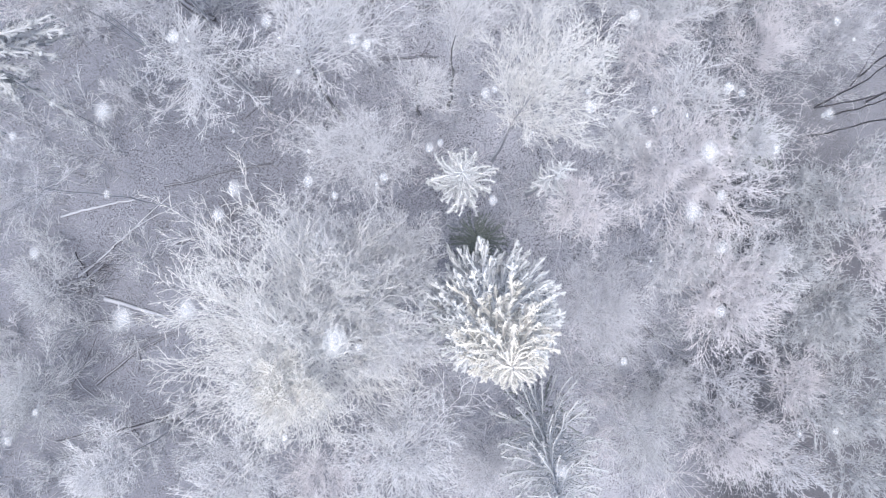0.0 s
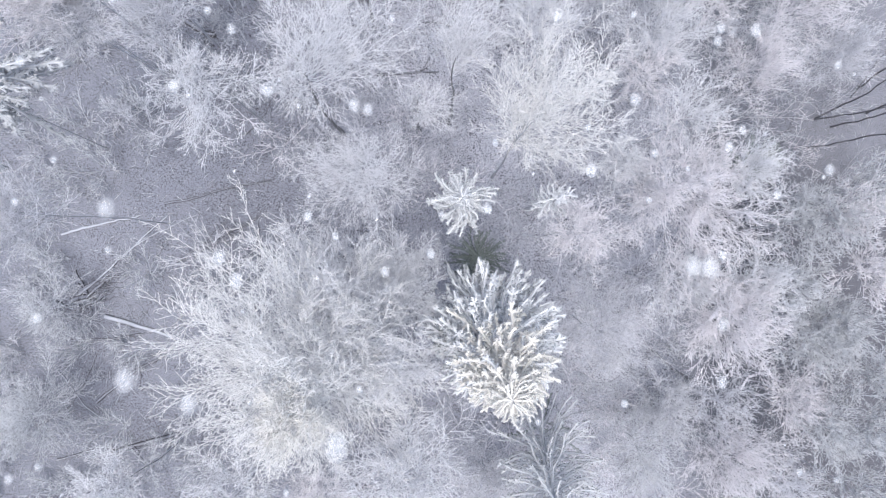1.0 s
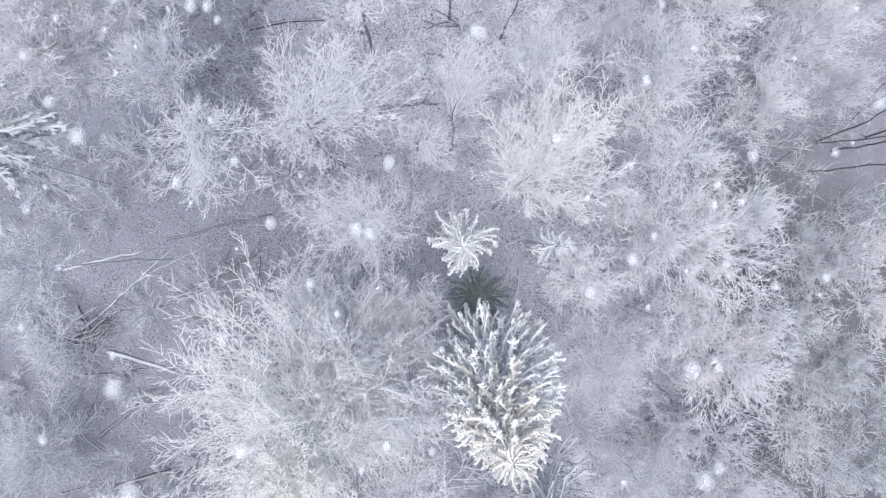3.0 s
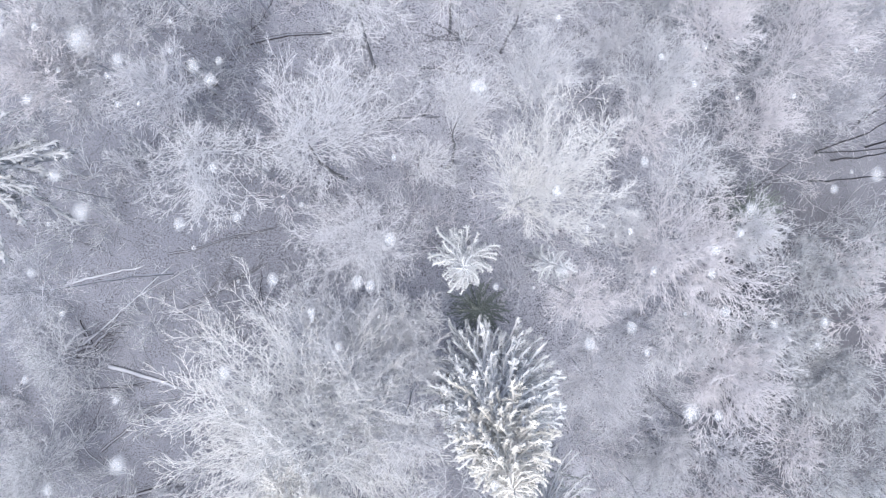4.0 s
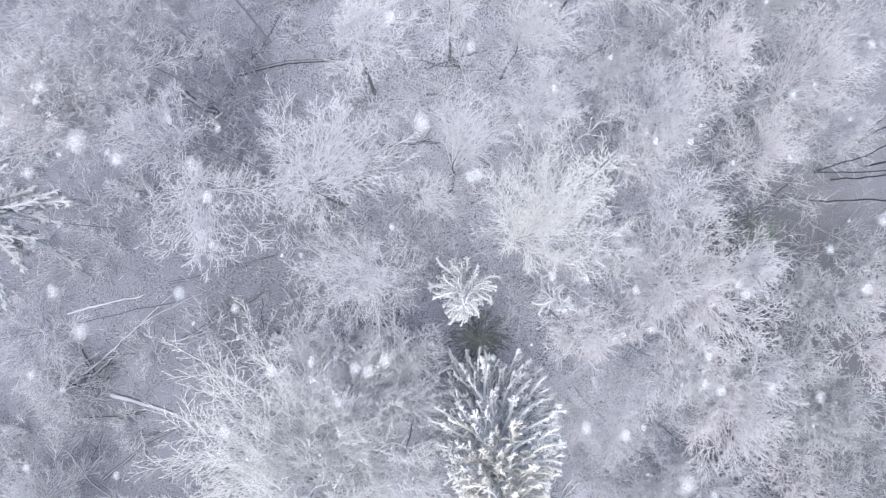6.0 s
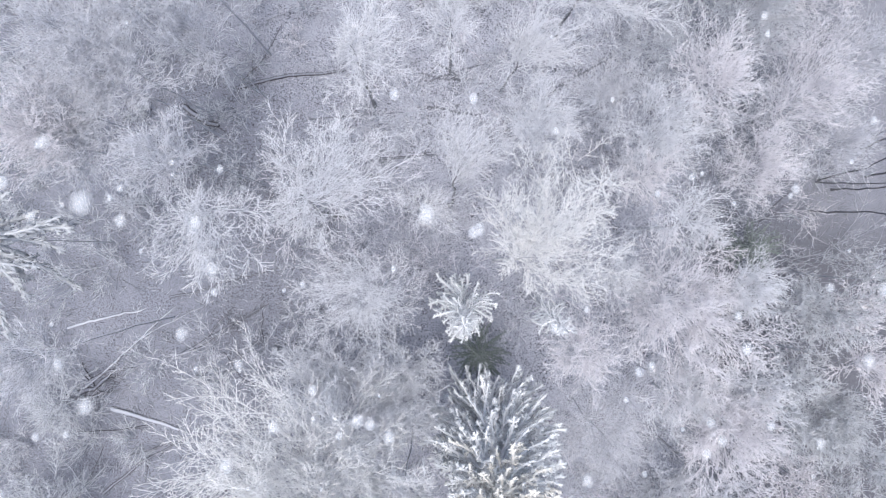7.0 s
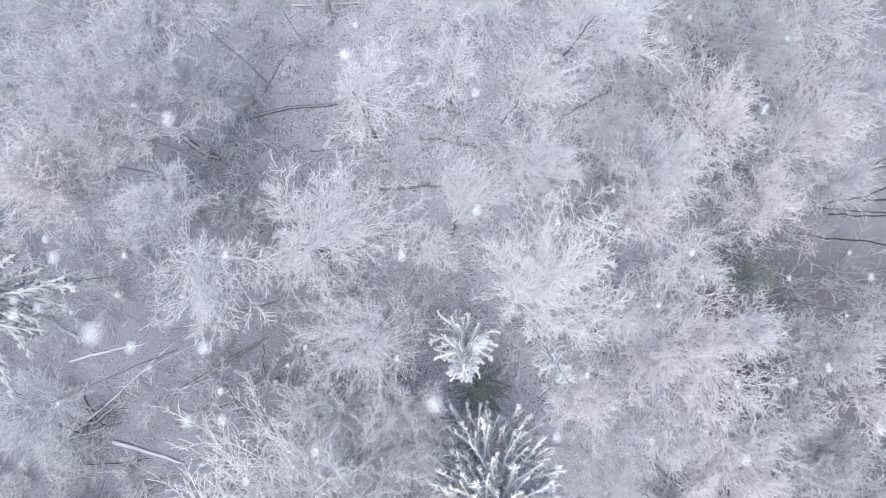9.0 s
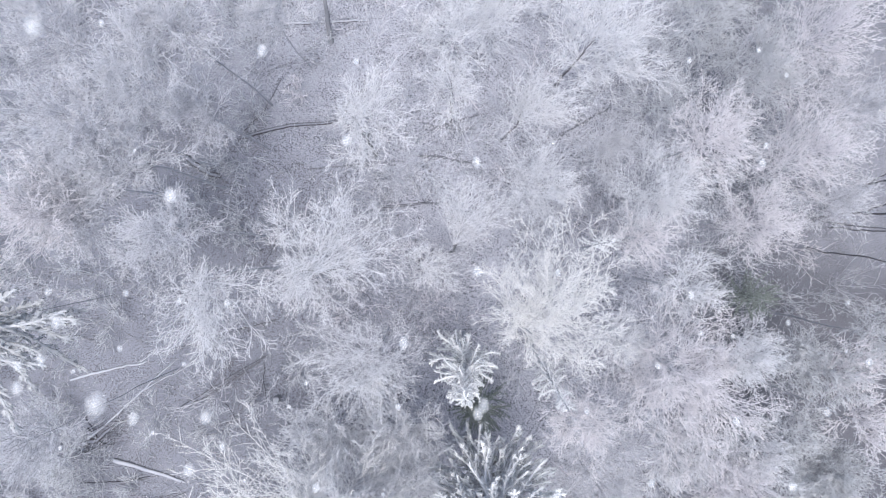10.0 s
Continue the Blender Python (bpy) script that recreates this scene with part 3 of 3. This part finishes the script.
frosted_tree(6.99, 4.18, 9, 1.41, 59, 'white', fine=True)
frosted_tree(-12.98, 10.23, 13.5, 1.98, 60, 'grey')
frosted_tree(0.34, 16.86, 7.5, 1.95, 61, 'white', sparse=True)
frosted_tree(1.79, 17.88, 6.5, 1.90, 62, 'white', fine=True)
frosted_tree(10.25, 14.54, 4, 2.32, 63, 'thin', sparse=True)
frosted_tree(19.94, 14.45, 3, 2.13, 64, 'grey', fine=True)
frosted_tree(9.27, -0.41, 9, 1.84, 65, 'white', fine=True)
frosted_tree(12.18, -0.30, 9, 1.63, 66, 'white')
frosted_tree(16.13, 2.67, 4.5, 1.57, 67, 'thin', sparse=True, chunky=1.3)
frosted_tree(16.13, -0.73, 4.5, 1.57, 68, 'thin', sparse=True, chunky=1.3)
frosted_tree(18.92, -0.22, 5, 1.80, 69, 'pink', sparse=True, chunky=1.3)
frosted_tree(16.27, -6.11, 4, 1.85, 70, 'pink', sparse=True, chunky=1.3)
frosted_tree(19.58, -5.01, 4.5, 1.82, 71, 'thin', sparse=True, chunky=1.3)
frosted_tree(15.75, -9.82, 4, 2.01, 72, 'grey', sparse=True, chunky=1.3)
frosted_tree(19.53, -7.65, 4.5, 1.82, 73, 'thin', sparse=True, chunky=1.3)
frosted_tree(19.74, 3.73, 4.5, 1.82, 74, 'thin', sparse=True, chunky=1.3)
frosted_tree(10.55, -6.47, 3.5, 2.09, 75, 'grey', sparse=True, dense=1.3)
frosted_tree(12.65, -6.17, 5, 2.00, 76, 'grey', sparse=True)
frosted_tree(-4.82, -8.80, 9, 1.95, 77, 'pink', fine=True)
frosted_tree(1.88, -9.63, 5, 1.75, 78, 'grey', fine=True)
frosted_tree(-6.91, 17.07, 9, 1.52, 79, 'grey', fine=True)
conifer((1.90, -2.60), (1.80, -3.08, 17.60), 2.70, 540, seed=1, coat='cream', low=.30, sheltered=.04, lopsided=.3, plump=1.25)
conifer((4.77, -7.36), (3.66, -8.37, 14.50), 2.60, 150, seed=2, coat='grey', low=.12, sheltered=.3, plump=.9)
conifer((0.96, 3.23), (0.62, 2.62, 12.20), 1.72, 175, seed=3, sheltered=.35, wild=.5, plump=1.55)
conifer((-15.8, 5.6), (-13.3, 5.7, 19.5), 4.0, 14, seed=4, coat='grey', low=.72, plump=0.95, stem=.2, facing=-12)
conifer((6.98, 7.70), (6.42, 8.12, 9.60), 1.00, 34, seed=5)
conifer((4.30, 2.90), (3.92, 2.62, 13.70), 1.15, 64, seed=6, sheltered=.5, wild=.25, plump=1.7)
conifer((1.55, 0.50), (1.50, 0.55, 7.40), 2.00, 110, seed=7, low=.25, sheltered=1.0)
# added beside a crown: its dark boughs make the patch of shade there
conifer((16.67, 5.06), (15.02, 5.28, 3.40), 2.20, 80, seed=8, low=.15, sheltered=1.0)
fallen_log([(-17.83, 1.55, 0.00), (-16.00, 2.10, 0.00), (-14.23, 2.63, 0.00)], 0.077, 0.049, 'thin pale frosted fallen pole on litter')
fallen_log([(-13.05, 3.00, 0.00), (-10.53, 3.74, 0.00), (-8.27, 4.41, 0.00)], 0.056, 0.035, 'dark thin fallen branch on frosted litter')
fallen_log([(-17.48, -1.58, 0.00), (-16.02, -0.36, 0.00), (-14.78, 0.82, 0.00), (-13.73, 1.83, 0.00), (-12.79, 2.68, 0.00)], 0.070, 0.028, 'thin pale frosted fallen pole on litter')
fallen_log([(-14.78, 0.87, 0.00), (-13.33, 1.72, 0.00), (-11.47, 2.58, 0.00)], 0.039, 0.025, 'thin pale frosted fallen pole on litter')
fallen_log([(-17.42, -1.48, 0.00), (-16.70, -1.05, 0.00), (-15.97, -0.44, 0.00)], 0.126, 0.084, 'dark wet fallen trunk dusted with frost')
fallen_log([(-17.10, -0.73, 0.00), (-16.51, -1.43, 0.00), (-15.82, -1.59, 0.00)], 0.070, 0.042, 'dark thin fallen branch on frosted litter')
fallen_log([(-10.66, 0.26, 0.00), (-10.18, -0.70, 0.00), (-9.55, -1.35, 0.00)], 0.049, 0.028, 'dark thin fallen branch on frosted litter')
fallen_log([(-11.85, 0.62, 0.00), (-10.70, 1.43, 0.00), (-9.37, 2.10, 0.00)], 0.070, 0.042, 'dark thin fallen branch on frosted litter')
fallen_log([(-11.31, 1.10, 0.00), (-10.70, 1.83, 0.00), (-10.22, 2.24, 0.00)], 0.049, 0.028, 'dark thin fallen branch on frosted litter')
fallen_log([(-15.82, -2.23, 0.00), (-14.03, -2.66, 0.00), (-12.36, -3.21, 0.00)], 0.112, 0.070, 'thin pale frosted fallen pole on litter')
fallen_log([(-16.20, -6.25, 0.00), (-14.44, -4.73, 0.00), (-12.31, -3.81, 0.00)], 0.080, 0.040, 'dark wet fallen trunk dusted with frost')
fallen_log([(-15.11, -4.59, 0.00), (-13.91, -4.19, 0.00), (-12.44, -3.69, 0.00)], 0.040, 0.030, 'dark thin fallen branch on frosted litter')
fallen_log([(-10.47, 13.33, 0.00), (-8.22, 13.95, 0.00), (-6.54, 14.18, 0.00), (-5.07, 14.46, 0.00)], 0.100, 0.060, 'dark wet fallen trunk dusted with frost')
fallen_log([(-13.01, 12.39, 0.00), (-11.99, 11.74, 0.00), (-10.98, 11.34, 0.00)], 0.140, 0.110, 'dark wet fallen trunk dusted with frost')
fallen_log([(-10.24, 13.74, 0.00), (-9.27, 14.91, 0.00), (-8.29, 16.54, 0.00)], 0.060, 0.030, 'dark thin fallen branch on frosted litter')
fallen_log([(-8.29, 19.16, 0.00), (-6.03, 19.44, 0.00), (-3.96, 19.43, 0.00)], 0.090, 0.060, 'thin pale frosted fallen pole on litter')
fallen_log([(18.57, 6.64, 0.00), (21.11, 7.89, 0.00), (23.42, 9.15, 0.00)], 0.060, 0.040, 'dark thin fallen branch on frosted litter')
fallen_log([(19.09, 6.53, 0.00), (20.87, 7.37, 0.00), (22.71, 8.22, 0.00)], 0.040, 0.030, 'dark thin fallen branch on frosted litter')
fallen_log([(-8.88, -0.04, 0.00), (-8.90, 1.07, 0.00), (-8.92, 2.29, 0.00)], 0.056, 0.035, 'dark thin fallen branch on frosted litter')
fallen_log([(-10.60, -0.66, 0.00), (-9.86, 0.05, 0.00), (-9.17, 0.95, 0.00)], 0.049, 0.028, 'dark thin fallen branch on frosted litter')
fallen_log([(10.22, -3.79, 0.00), (10.98, -4.67, 0.00), (12.15, -5.62, 0.00), (13.72, -6.30, 0.00)], 0.070, 0.040, 'dark wet fallen trunk dusted with frost')
fallen_log([(-15.44, -8.67, 0.00), (-13.86, -8.14, 0.00), (-12.04, -7.74, 0.00)], 0.120, 0.080, 'dark wet fallen trunk dusted with frost')
fallen_log([(-18.08, -8.88, 0.00), (-16.24, -8.49, 0.00), (-14.52, -8.57, 0.00)], 0.060, 0.040, 'dark wet fallen trunk dusted with frost')
fallen_log([(-3.45, 9.89, 0.00), (-1.93, 10.02, 0.00), (-0.31, 10.12, 0.00)], 0.070, 0.050, 'dark wet fallen trunk dusted with frost')
fallen_log([(5.87, 13.52, 0.00), (7.02, 14.26, 0.00), (8.24, 15.00, 0.00)], 0.050, 0.030, 'dark thin fallen branch on frosted litter')
fallen_log([(-7.05, 11.81, 0.00), (-4.37, 12.09, 0.00), (-2.03, 12.31, 0.00)], 0.030, 0.020, 'dark thin fallen branch on frosted litter')
fallen_log([(-1.44, 12.60, 0.00), (0.33, 12.45, 0.00), (1.80, 12.09, 0.00)], 0.050, 0.030, 'dark thin fallen branch on frosted litter')
fallen_log([(-9.57, 6.38, 0.00), (-8.85, 7.08, 0.00), (-8.38, 8.22, 0.00)], 0.040, 0.020, 'dark thin fallen branch on frosted litter')
fallen_log([(-12.62, 0.22, 0.00), (-10.78, 1.29, 0.00), (-8.84, 2.48, 0.00)], 0.070, 0.042, 'dark thin fallen branch on frosted litter')
fallen_log([(-12.29, 0.27, 0.00), (-10.66, 1.18, 0.00), (-9.19, 2.09, 0.00)], 0.042, 0.028, 'dark thin fallen branch on frosted litter')
fallen_log([(11.51, 6.23, 0.00), (13.81, 6.77, 0.00), (16.32, 7.33, 0.00)], 0.040, 0.030, 'dark thin fallen branch on frosted litter')
fallen_log([(-17.40, -3.38, 0.00), (-15.67, -3.43, 0.00), (-13.80, -3.12, 0.00)], 0.056, 0.042, 'dark thin fallen branch on frosted litter')
fallen_log([(-18.89, -7.38, 0.00), (-17.29, -6.31, 0.00), (-16.07, -3.91, 0.00)], 0.045, 0.030, 'dark thin fallen branch on frosted litter')
fallen_log([(-18.08, -4.84, 0.00), (-17.02, -6.31, 0.00), (-15.69, -7.12, 0.00)], 0.040, 0.025, 'thin pale frosted fallen pole on litter')
stump(-8.37, 0.35, 0.16, 0.45)
stump(-4.13, 13.68, 0.18, 0.50)
fallen_log([(-0.80, 13.90, 0.00), (0.37, 14.26, 0.00), (1.82, 14.59, 0.00)], 0.050, 0.030, 'dark thin fallen branch on frosted litter')
fallen_log([(-1.23, 14.32, 0.00), (0.08, 14.04, 0.00), (1.38, 14.08, 0.00)], 0.045, 0.030, 'dark thin fallen branch on frosted litter')
fallen_log([(-0.50, 14.75, 0.00), (0.37, 14.18, 0.00), (0.80, 13.52, 0.00)], 0.040, 0.030, 'dark thin fallen branch on frosted litter')
fallen_log([(-17.21, -0.12, 0.00), (-16.82, -0.93, 0.00), (-16.47, -1.60, 0.00)], 0.070, 0.042, 'dark thin fallen branch on frosted litter')
fallen_log([(-18.03, -1.60, 0.00), (-17.23, -1.87, 0.00), (-15.74, -1.06, 0.00)], 0.084, 0.056, 'dark wet fallen trunk dusted with frost')
fallen_log([(-16.95, -1.06, 0.00), (-16.14, -0.52, 0.00), (-14.93, -0.39, 0.00)], 0.070, 0.042, 'dark thin fallen branch on frosted litter')
bare_trunk((24.32, 7.71), (23.25, 6.90, 2.00), 0.053)
bare_trunk((24.65, 9.49), (24.63, 8.42, 0.00), 0.045)
bare_trunk((24.91, 9.56), (23.52, 10.43, 2.00), 0.054)
bare_trunk((25.85, 9.00), (24.50, 8.22, 1.00), 0.050)
bare_trunk((27.85, 11.68), (24.33, 11.70, 3.00), 0.059)
bare_trunk((28.24, 9.85), (24.34, 9.17, 3.00), 0.059)
bare_trunk((27.28, 10.92), (23.64, 12.04, 0.00), 0.034)
bare_trunk((-5.95, 18.43), (-5.65, 19.96, 4.00), 0.130)

rng = random.Random(11)
seed = 0
for i in range(20):
    for j in range(15):
        x, y = -22.5 + 2.45 * (i + rng.uniform(0, 1)), -13.5 + 2.3 * (j + rng.uniform(0, 1))
        clear = (-16.5 < x < -7.5 and -7 < y < 5.5) or (-9.5 < x < -4.5 and 9 < y < 15) or (19 < x and 5 < y < 10)
        seed += 1
        if rng.random() < (0.62 if clear else 0.4 if x > 12 and y < 6 else 0.0):
            continue
        high = rng.uniform(3.0, 6.0) if x > 12 else rng.uniform(1.2, 4.4) if x > -6 else rng.uniform(0.9, 2.6)
        # more of the darker coat in the dell, painting its shade, and at far left
        frosted_shrub(x, y, high, seed, rng.choice(["thin", "thin", "grey", "pink"]) if x > 10.5 or (x > 3 and y < -3) else rng.choice(["thin", "thin", "grey"]) if x < -8 else rng.choice(["grey", "grey", "white", "pink"]))


# ---- litter: leaves, sticks and frosted stalks on the floor ----
def scatter(name, count, seed, build, mat, label, category):
    rng = np.random.default_rng(seed)
    x, y = rng.uniform(-24, 27, count), rng.uniform(-15, 23, count)
    p = np.stack([x, y, terrain(x, y)], -1)
    ob = new(name, mesh_of(name, build(rng, p), mat))
    tagged(ob, label, category, kind="stuff")


def dead_leaves(rng, p):
    """Curled dark leaves in drifts."""
    keep = np.array([noise.noise(Vector((a * 0.8, b * 0.8, 3.0))) + 0.6 * noise.noise(Vector((a * 0.2, b * 0.2, 7.0))) for a, b in p[:, :2]]) > 0.0
    p = p[keep]
    m = len(p)
    az, w, h = rng.uniform(0, 6.28, m), rng.uniform(0.012, 0.042, m), rng.uniform(0.01, 0.04, m)
    a = np.stack([np.cos(az), np.sin(az), rng.uniform(-0.3, 0.3, m)], -1) * w[:, None]
    b = np.stack([-np.sin(az), np.cos(az), rng.uniform(-0.3, 0.3, m)], -1) * (w * rng.uniform(0.5, 0.9, m))[:, None]
    up = np.stack([0 * h, 0 * h, h + 0.06], -1)
    v = np.stack([p - a + up, p - b + up * 0.8, p + a + up * 1.1, p + b + up * 0.7], 1).reshape(-1, 3)
    return [(v, np.arange(4 * m).reshape(-1, 4))]


def stalks(rng, p):
    """Short dry stems, most of them standing aslant."""
    m = len(p)
    d = unit(np.stack([rng.normal(0, 0.8, m), rng.normal(0, 0.8, m), rng.uniform(0.3, 1.0, m)], -1))
    line = sprout(rng, p, d, rng.uniform(0.15, 0.6, m), 2, 0.2, 0.0, 0.1)
    return [tubes(line, np.full((m, 1), 0.011) * np.array([[1.0, 0.6]]), 3)]


def sticks(rng, p):
    """Twigs that lie flat."""
    m = len(p)
    p = p + np.array([0, 0, 0.07])
    az = rng.uniform(0, 6.28, m)
    d = np.stack([np.cos(az), np.sin(az), rng.uniform(-0.05, 0.12, m)], -1)
    line = sprout(rng, p, d, rng.uniform(0.3, 1.5, m), 4, 0.3, 0.0, 0.1)
    line[:, :, 2] = terrain(line[:, :, 0], line[:, :, 1]) + 0.08
    return [tubes(line, rng.uniform(0.010, 0.022, (m, 1)) * np.linspace(1, 0.5, 4)[None], 3)]


def leaf_material():
    mat, n, l, bsdf = material("wet_leaf", 0.7)
    geo = n.new("ShaderNodeNewGeometry")
    tone = ramp(n, l, geo.outputs["Random Per Island"], [(0.0, (0.06, 0.056, 0.066)), (0.5, (0.13, 0.126, 0.142)), (1.0, (0.28, 0.28, 0.315))])
    l.new(tone.outputs[0], bsdf.inputs["Base Color"])
    return mat


scatter("dead_leaves", 110000, 21, dead_leaves, leaf_material(), "dark curled leaves scattered over frosted ground", "leaves")
scatter("dry_stalks", 9000, 22, stalks, RIME["grey"], "short dry stalks coated in grey rime", "grass")
scatter("sticks", 2000, 23, sticks, BARK, "thin dark sticks strewn over the litter", "sticks")


# ---- falling snow: loose flakes hanging in the air under the camera ----
def snowfall():
    """Fluffy flakes, each a few thin veils of crystals round a denser heart."""
    rng = np.random.default_rng(77)
    pieces = []
    lat, lon = np.meshgrid(np.linspace(0.05, math.pi - 0.05, 7), np.arange(10) * math.pi / 5, indexing="ij")
    a = np.arange(6)[:, None] * 10 + np.arange(10)[None]
    b = np.arange(6)[:, None] * 10 + (np.arange(10)[None] + 1) % 10
    q = np.stack([a, a + 10, b + 10, b], -1).reshape(-1, 4)
    for i in range(130):
        z = rng.uniform(18.0, 30.0)
        x, y = rng.uniform(-0.64, 0.64) * (36 - z), rng.uniform(-0.40, 0.40) * (36 - z) + rng.uniform(-1, 9)
        r = rng.uniform(0.10, 0.17) if rng.random() < 0.12 else rng.uniform(0.035, 0.095)
        drift = rng.uniform(0, math.pi)
        uneven = 1 + 0.22 * np.sin(lon + drift) * np.sin(lat) + rng.normal(0, 0.05, lat.shape)
        ball = np.stack([np.sin(lat) * np.cos(lon), 1.25 * np.sin(lat) * np.sin(lon), 0.8 * np.cos(lat)], -1) * uneven[..., None]
        for veil in (1.0, 0.68, 0.36):
            pieces.append((ball.reshape(-1, 3) * r * veil + np.array([x, y, z]), q))
    mat, n, l, bsdf = material("snowflake", 0.9)
    bsdf.inputs["Base Color"].default_value = (0.92, 0.93, 0.95, 1)
    clear, mix = n.new("ShaderNodeBsdfTransparent"), n.new("ShaderNodeMixShader")
    mix.inputs[0].default_value = 0.885
    l.new(bsdf.outputs[0], mix.inputs[1])
    l.new(clear.outputs[0], mix.inputs[2])
    l.new(mix.outputs[0], n["Material Output"].inputs["Surface"])
    ob = new("falling_snow", mesh_of("falling_snow", pieces, mat))
    tagged(ob, "loose white snowflakes drifting down through the air", "snow", kind="stuff")


snowfall()
